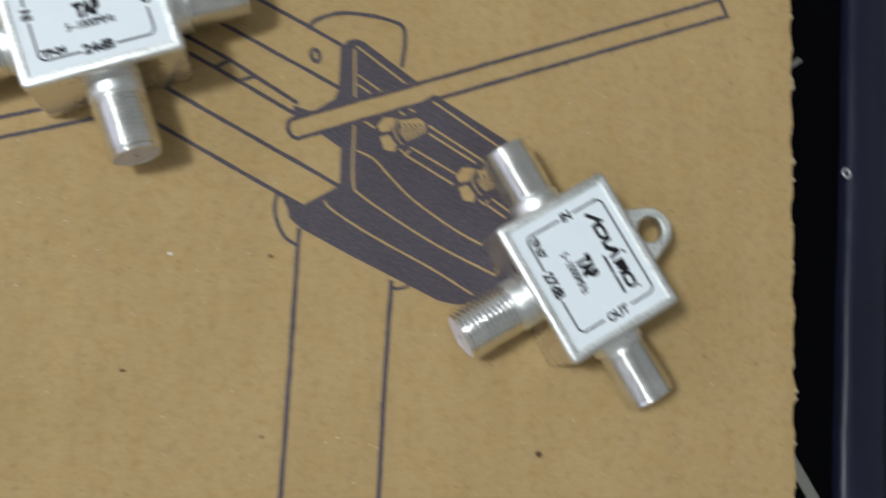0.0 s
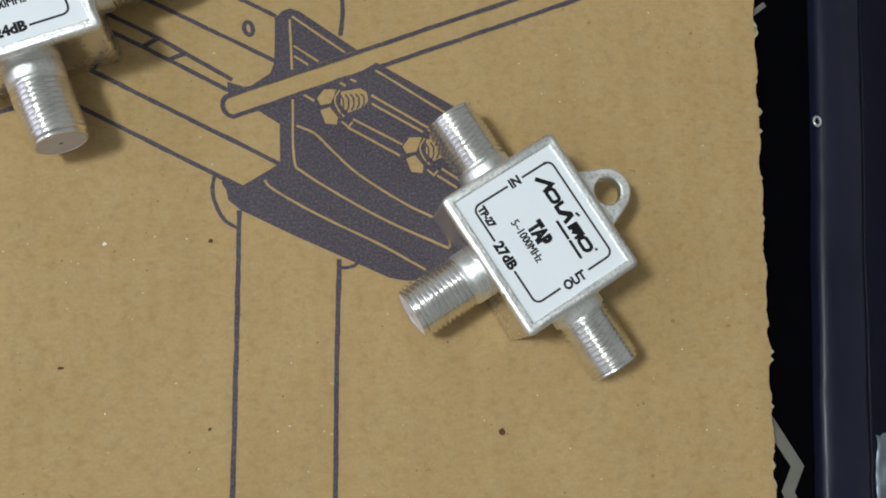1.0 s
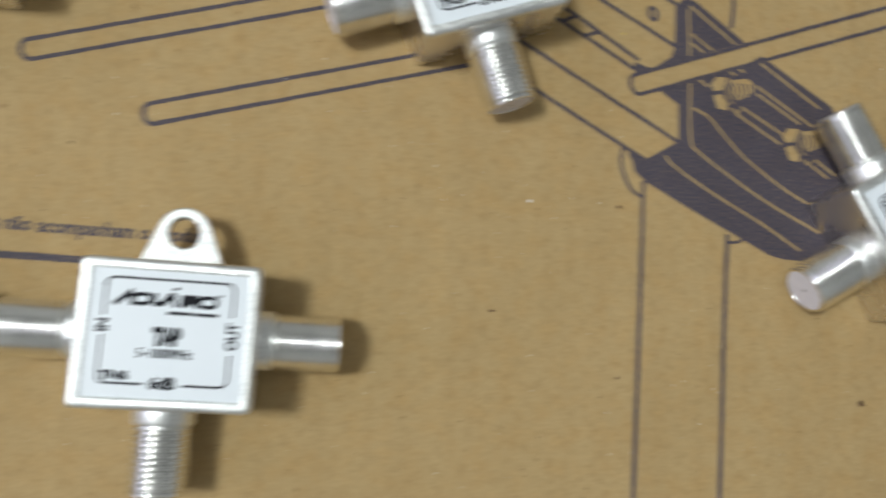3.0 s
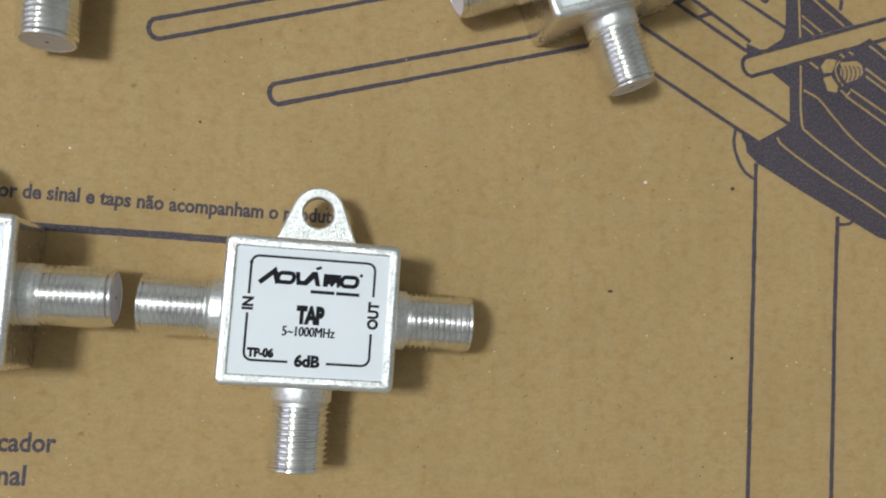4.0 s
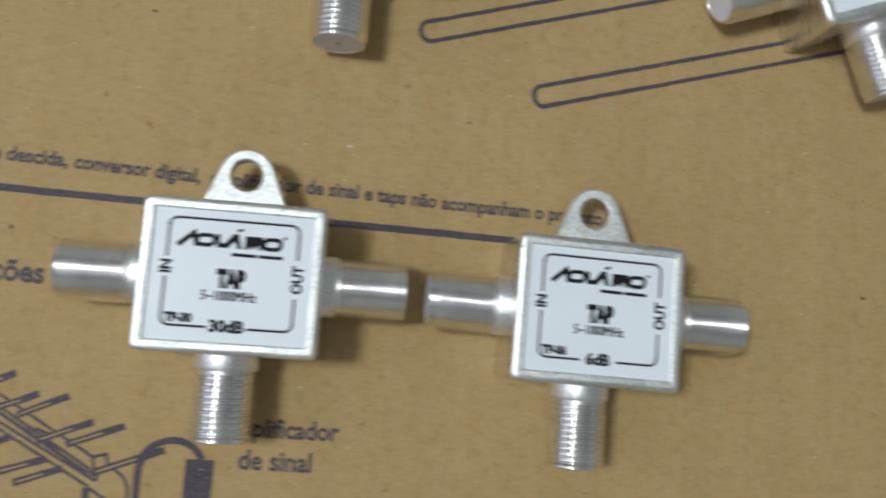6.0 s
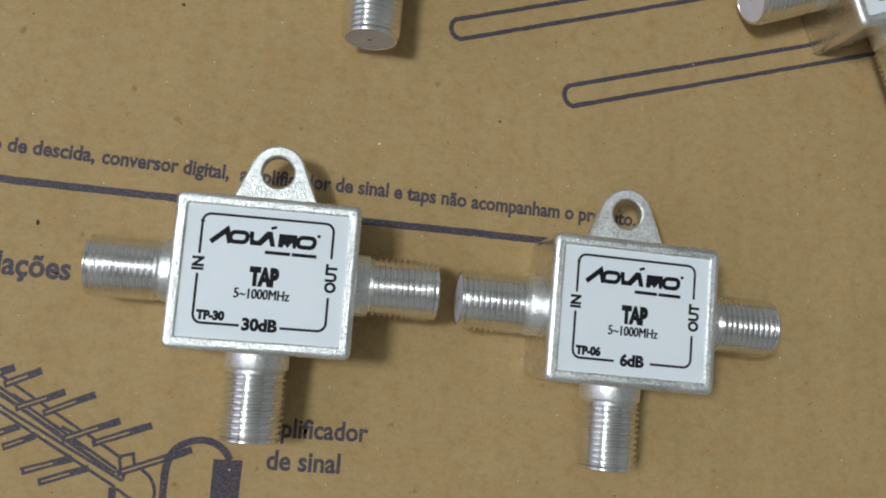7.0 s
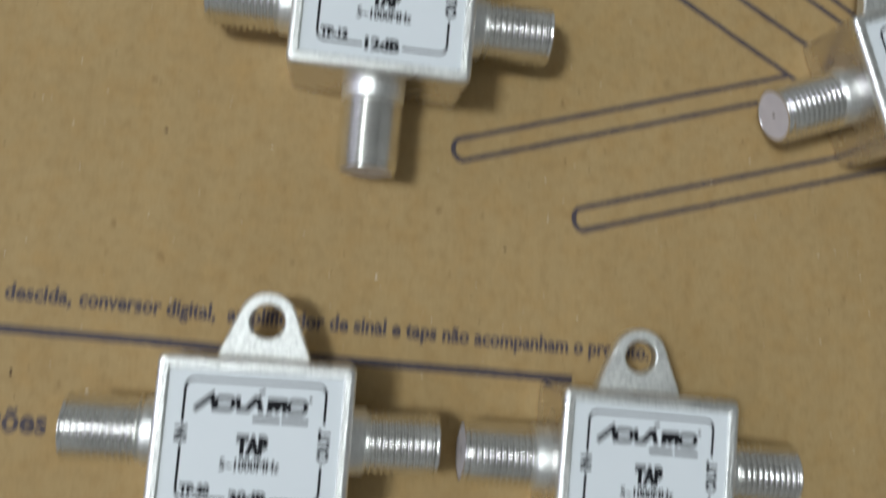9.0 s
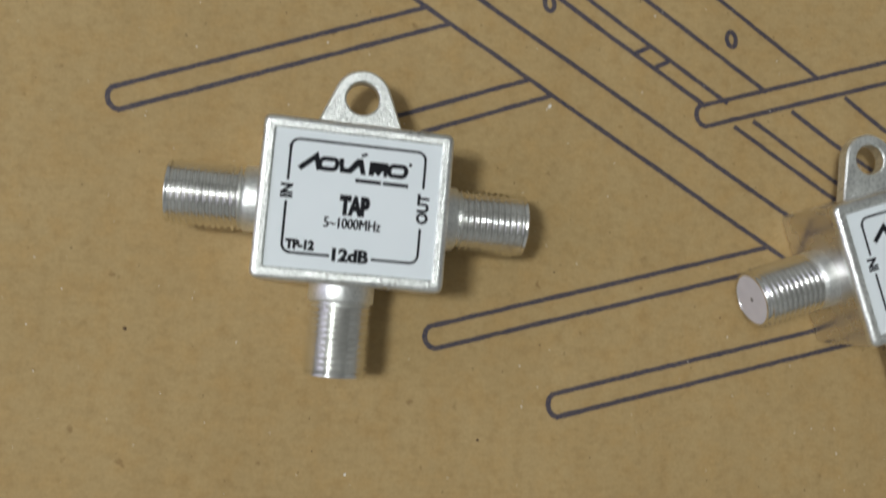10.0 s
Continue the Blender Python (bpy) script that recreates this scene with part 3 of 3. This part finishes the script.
def tap_meshes():
    bm = bmesh.new()
    rings = [loop(bm, round_rect(HW - d, HH - d, r), z, MX, MY) for d, r, z in ((0.45, 0.8, 0.0), (0.2, 0.95, 0.12), (0.06, 1.05, 0.4), (0.02, 1.1, 13.2))]
    skin(bm, rings)
    bm.faces.new(rings[0][::-1])
    bm.faces.new(rings[-1])
    CACHE["body"] = finish(bm, "body", SIDE, False)
    bm = bmesh.new()
    ringed = lambda prof: [loop(bm, round_rect(HW - d, HH - d * 1.05, r), z, MX, MY) for d, r, z in prof]  # noqa: E731
    arc = [(0.8 * (1 - math.cos(radians(a))), 1.1 - 0.5 * (1 - math.cos(radians(a))), 13.8 + 0.8 * math.sin(radians(a))) for a in range(0, 91, 15)]
    skin(bm, ringed([(0.02, 1.1, 13.15), (0.0, 1.1, 13.2), *arc]))
    CACHE["rim"] = finish(bm, "rim", EDGE, True)
    bm = bmesh.new()
    skin(bm, ringed(((0.8, 0.6, 14.6), (1.5, 0.35, 14.57), (1.68, 0.28, 14.45), (1.76, 0.25, 14.1))))
    CACHE["bezel"] = finish(bm, "bezel", CAST, False)
    # lug: tapered ear with a round hole
    bm = bmesh.new()
    outer = [(6.8, 0.0), (6.6, 0.45)]
    for i in range(17):
        t = radians(20 + 140 * i / 16)
        outer.append((4.3 * math.cos(t), 5.3 + 4.3 * math.sin(t)))
    outer += [(-6.6, 0.45), (-6.8, 0.0)]
    # resample hole and outline to one count, starting at the lower right
    count = 48
    seg = [Vector(p) for p in (*outer, outer[0])]
    lens = [(b - a).length for a, b in zip(seg, seg[1:])]
    total, ring = sum(lens), []
    for k in range(count):
        at, i = total * k / count, 0
        while at > lens[i]:
            at -= lens[i]
            i += 1
        ring.append(seg[i].lerp(seg[i + 1], at / lens[i]))
    hole = [Vector((0, 5.35)) + (p - Vector((0, 5.35))).normalized() * 2.5 for p in ring]
    loops = []
    for pts, z in ((ring, 6.0), (ring, 7.8), ([p + (Vector((0, 3.6)) - p).normalized() * 0.3 for p in ring], 8.1),
                   ([p + (p - Vector((0, 5.35))).normalized() * 0.25 for p in hole], 8.1), (hole, 7.9), (hole, 6.0)):
        loops.append(loop(bm, pts, z, 0.7, HH + MY - 0.12))
    skin(bm, [*loops, loops[0]])
    CACHE["lug"] = finish(bm, "lug", CAST, False)
    # connector along +x from the wall of the body
    n = 48
    def lathe(profile, material, name, smooth=True, cap=True):
        bm = bmesh.new()
        rings = [[bm.verts.new((x * MM, r * MM * math.cos(2 * math.pi * i / n), r * MM * math.sin(2 * math.pi * i / n))) for i in range(n)] for x, r in profile]
        skin(bm, rings)
        if cap:
            bm.faces.new(rings[-1])
        return finish(bm, name, material, smooth)
    CACHE["connector"] = lathe(((-0.3, 4.85), (0.0, 4.85), (2.5, 4.85), (2.75, 4.7), (3.0, 4.2), (12.9, 4.15)), EDGE, "connector", True, False)
    bm = bmesh.new()
    pitch, start, length = 0.92, 2.75, 10.4
    steps = int(length / pitch * 12)
    rings = []
    for k in range(steps + 1):
        x = start + length * k / steps
        ring = []
        for i in range(n):
            phase = (x / pitch - i / n) % 1.0
            tooth = (0.5 - 0.5 * math.cos(2 * math.pi * phase)) ** 0.8
            fade = min(1.0, k / 9) * min(1.0, (steps - k) / 8)
            r = 4.27 + 0.62 * tooth * fade + 0.05 * (1 - fade) * (k > steps / 2)
            a = 2 * math.pi * i / n
            ring.append(bm.verts.new((x * MM, r * MM * math.cos(a), r * MM * math.sin(a))))
        rings.append(ring)
    skin(bm, rings)
    end = []
    for x, r in ((13.35, 4.6), (13.6, 4.35), (13.6, 4.1), (13.45, 4.05)):
        end.append([bm.verts.new((x * MM, r * MM * math.cos(2 * math.pi * i / n), r * MM * math.sin(2 * math.pi * i / n))) for i in range(n)])
    skin(bm, [rings[-1], *end])
    CACHE["thread"] = finish(bm, "thread", THREAD, True)
    CACHE["insulator"] = lathe(((13.0, 4.1), (13.42, 4.1), (13.5, 3.95), (13.5, 0.36)), PLASTIC, "insulator", False, True)
    # dark disc whose colour stands in for the shade inside the contact hole
    CACHE["hole_shade_disc"] = lathe(((13.3, 0.36), (13.52, 0.36), (13.52, 0.05)), HOLE_SHADE, "hole_shade_disc", False, True)
    # sticker
    bm = bmesh.new()
    rings = [loop(bm, round_rect(HW - 1.65, HH - 1.75, 0.3, 3), z, MX, MY) for z in (13.0, 14.2)]
    skin(bm, rings)
    bm.faces.new(rings[-1])
    CACHE["label"] = finish(bm, "label", LABEL)
    z = 14.21
    # printed frame with gaps for the lettering
    bm = bmesh.new()
    x0, x1, y0, y1, r, w = -8.9, 10.05, -7.7, 8.2, 1.2, 0.36
    arc = lambda cx, cy, a0: [(cx + r * math.cos(radians(a0 + 15 * i)), cy + r * math.sin(radians(a0 + 15 * i))) for i in range(7)]  # noqa: E731
    stroke(bm, [(x0, 2.3), (x0, y1 - r), *arc(x0 + r, y1 - r, 90)[::-1], *arc(x1 - r, y1 - r, 0)[::-1], (x1, 3.0)], w, z)
    stroke(bm, [(x1, -2.75), *arc(x1 - r, y0 + r, 270)[::-1], (3.5, y0)], w, z)
    stroke(bm, [(-2.3, y0), *arc(x0 + r, y0 + r, 180)[::-1], (x0, -0.6)], w, z)
    CACHE["border"] = finish(bm, "border", PRINT)
    # maker's mark as plain shapes: chevrons, ovals and slanted bars, with a strip below
    bm = bmesh.new()
    hoop = round_rect(1.2, 0.72, 0.6, 4)
    ring = lambda cx: [(cx + x + 0.12 * y, 5.1 + y) for x, y in hoop + hoop[:1]]  # noqa: E731
    stroke(bm, [(-7.5, 4.1), (-5.3, 6.05), (-4.75, 4.1)], 0.75, z)
    stroke(bm, ring(-3.55), 0.62, z)
    patch(bm, [(-2.1, 6.1), (-1.45, 6.1), (-1.4, 4.85), (-0.8, 4.8), (0.4, 6.3), (1.2, 6.3), (1.75, 4.1), (1.05, 4.1), (0.7, 5.2), (-0.3, 4.1), (-1.9, 4.1)], z)
    stroke(bm, [(0.95, 6.75), (1.75, 7.05)], 0.42, z)
    patch(bm, [(2.1, 4.1), (2.2, 6.1), (4.85, 6.1), (4.75, 4.1), (4.25, 4.1), (4.15, 4.9), (3.5, 4.1), (3.0, 4.6), (2.8, 4.1)], z)
    stroke(bm, ring(6.2), 0.62, z)
    stroke(bm, ellipse(7.95, 6.2, 0.13, 0.13, 0, 8), 0.25, z)
    stroke(bm, [(0.35, 3.2), (4.0, 3.17)], 0.5, z)
    stroke(bm, [(4.25, 3.17), (7.85, 3.15)], 0.5, z)
    CACHE["maker_mark"] = finish(bm, "maker_mark", PRINT)
    CACHE["word_tap"] = text_mesh("word_tap", "TAP", PRINT, 4.3, 2.6, 0.085, centre=(0.6, -0.3), z=z)
    # two passes a hair apart thicken the small figures
    bm = bmesh.new()
    for k in (-0.066, -0.022, 0.022, 0.066):
        me = text_mesh("word_range", "5~1000MHz", PRINT, 7.9, 1.42, 0.0, centre=(0.5 + k, -3.0 + k * 0.4), z=z + 0.004 + k * 0.05)
        bm.from_mesh(me)
        bpy.data.meshes.remove(me)
    CACHE["word_range"] = finish(bm, "word_range", PRINT)
    CACHE["word_in"] = text_mesh("word_in", "IN", PRINT, 2.0, 1.6, 0.05, centre=(-9.0, 0.85), turn=90, z=z)
    CACHE["word_out"] = text_mesh("word_out", "OUT", PRINT, 4.3, 1.6, 0.05, centre=(10.15, 0.1), turn=90, z=z)


def signal_tap(code, loss, x, y, turn, label):
    tap = base_empty("signal_tap", x, y, 0.0, turn)
    part("body", CACHE["body"], tap)
    part("rim", CACHE["rim"], tap, "rounded bright rim")
    part("bezel", CACHE["bezel"], tap, "pebbled band round the sticker")
    part("lug", CACHE["lug"], tap, "rounded mounting lug with a hole")
    sticker = part("label", CACHE["label"], tap, "white printed sticker")
    for k in ("border", "maker_mark", "word_tap", "word_range", "word_in", "word_out"):
        part(k, CACHE[k], sticker)
    part("word_model", text_mesh("word_model", code, PRINT, 4.0, 1.3, 0.075, centre=(-6.45, -6.45), z=14.215), sticker)
    part("word_loss", text_mesh("word_loss", loss, PRINT, 3.9 if len(loss) == 3 else 5.1, 1.75, 0.055, centre=(0.6, -7.4), z=14.215), sticker)
    for px, py, a in ((MX + HW - 0.6, 0, 0), (MX + 0.6 - HW, 0, 180), (0.2, MY + 0.4 - HH, 270)):
        c = part("connector", CACHE["connector"], tap, "threaded coaxial socket", pose(px * MM, py * MM, 6.3 * MM, 0, 0, a))
        part("thread", CACHE["thread"], c)
        part("insulator", CACHE["insulator"], c, "milky plastic insulator")
        part("hole_shade_disc", CACHE["hole_shade_disc"], c)
    return tagged(tap, label, "signal tap", "signal taps on the cardboard")


# ---- dark tray edge beside the cardboard ----
def tray_edge():
    tray = base_empty("tray_edge", 0, 0, -4)
    at = pose(0, 0, 0)
    lip = ((0.0, 0.0), (0.15, 1.6), (0.45, 2.3), (1.0, 2.75), (2.2, 3.05), (4.0, 3.1), (6.0, 3.02), (8.0, 2.85), (9.3, 2.6), (10.0, 2.35), (10.0, 0.0))
    panel = ((10.05, 0.0), (10.05, 2.3), (10.3, 2.5), (10.7, 2.5), (11.2, 2.25), (13.0, 2.2), (17, 2.25), (24, 2.2), (34, 2.25), (48, 2.3), (60, 2.2), (60.5, 2.0), (60.5, 0.0))
    for name, prof, material, label in (("rounded_lip", lip, NAVY_SHEEN, "glossy navy rounded lip with sheen put into its colour"), ("inner_panel", panel, NAVY_DIM, "inner panel of the lip's plastic, coloured darker for want of sheen")):
        bm = bmesh.new()
        rows = []
        for k in range(139):
            y = -130 + 2 * k
            x0 = 184.3 + 0.14 * y + 0.35 * noise.noise((y * 0.05, 0.4, 2)) + 0.12 * noise.noise((y * 0.3, 0.9, 5))
            rows.append([bm.verts.new(((x0 + px + (0.35 * noise.noise((y * 0.07, px * 0.4, 7)) if 1 < px < 9.5 else 0)) * MM, y * MM,
                                       (pz + 0.32 * noise.noise((y * 0.035, px * 0.35, 1)) + 0.1 * noise.noise((y * 0.2, px * 0.5, 4))) * MM if pz else 0)) for px, pz in prof])
        skin(bm, rows, False)
        bm.faces.new(rows[0])
        bm.faces.new(rows[-1][::-1])
        part(name, finish(bm, name, material, True), tray, label, at)
    bm = bmesh.new()
    for i in range(16):
        a, b = 2 * math.pi * i / 16, 2 * math.pi * (i + 1) / 16
        ring = []
        for t in (a, b):
            ring.append([bm.verts.new((math.cos(t) * (0.75 + 0.25 * math.cos(s)) * MM, 1.25 * math.sin(t) * (0.75 + 0.25 * math.cos(s)) * MM, 0.25 * math.sin(s) * MM))
                         for s in (k * math.pi / 3 for k in range(6))])
        skin(bm, ring)
    bmesh.ops.remove_doubles(bm, verts=bm.verts[:], dist=1e-6)
    part("eyelet", finish(bm, "eyelet", GREY, True), tray, "small grey ring", pose(188.4 * MM, 31.3 * MM, 3.25 * MM))
    return tagged(tray, "glossy dark navy plastic tray edge on the table", "tray")


# ---- crumpled silver film on the tray ----
def silver_film():
    film = base_empty("silver_film", 0, 0, -2.1)
    bm = bmesh.new()
    rows = []
    cols, steps = 40, 70
    for j in range(steps + 1):
        row = []
        for i in range(cols + 1):
            u = 10.9 + 24.0 * i / cols
            y = -30.0 - 0.02 * i - 44.0 * j / steps + (0.5 * noise.noise((u * 0.5, 4.0, 1)) if j == 0 else 0)
            x = 184.3 + 0.14 * y + u + (0.35 * noise.noise((y * 0.4, 2.0, 6)) if i == 0 else 0)
            rim = i in (0, cols) or j in (0, steps)
            z = 0.0 if rim else 0.35 + 0.5 * abs(noise.noise((u * 0.45, y * 0.12, 3))) + 0.3 * noise.noise((u * 1.1, y * 0.5, 9))
            row.append(bm.verts.new((x * MM, y * MM, z * MM)))
        rows.append(row)
    skin(bm, rows, False)
    part("sheet", finish(bm, "sheet", FILM, True), film)
    return tagged(film, "crumpled bluish silver film on the dark tray", "film")


table()
cardboard()
tray_edge()
silver_film()
tap_meshes()
signal_tap("TP-06", "6dB", -9.12, -13.66, -2.35, "nickel-plated signal tap, 6dB, with a white label")
signal_tap("TP-30", "30dB", -65.7, -11.35, -1.1, "nickel-plated signal tap, 30dB, with a white label")
signal_tap("TP-12", "12dB", -51.3, 53.5, -1.7, "nickel-plated signal tap, 12dB, with a white label")
signal_tap("TP-27", "27dB", 125.2, 9.18, -60.7, "nickel-plated signal tap, 27dB, turned on the printed bracket")
signal_tap("TP-24", "24dB", 39.0, 52.0, 19.2, "nickel-plated signal tap, 24dB, lying on the printed boom")


# ---- the ceiling lamp ----
def ceiling_lamp():
    bm = bmesh.new()
    n = 24
    rings = [[bm.verts.new((r * math.cos(2 * math.pi * k / n), r * math.sin(2 * math.pi * k / n), z)) for k in range(n)]
             for r, z in ((0.02, -0.05), (0.09, -0.05), (0.1, -0.04), (0.1, 0.0))]
    skin(bm, rings)
    bm.faces.new(rings[0])
    bm.faces.new(rings[-1][::-1])
    ob = part("ceiling_lamp", finish(bm, "ceiling_lamp", LAMP, True), at=pose(-0.86, 0.06, HIGH))
    return tagged(ob, "round lit white ceiling lamp beside the table", "lamp")


ceiling_lamp()
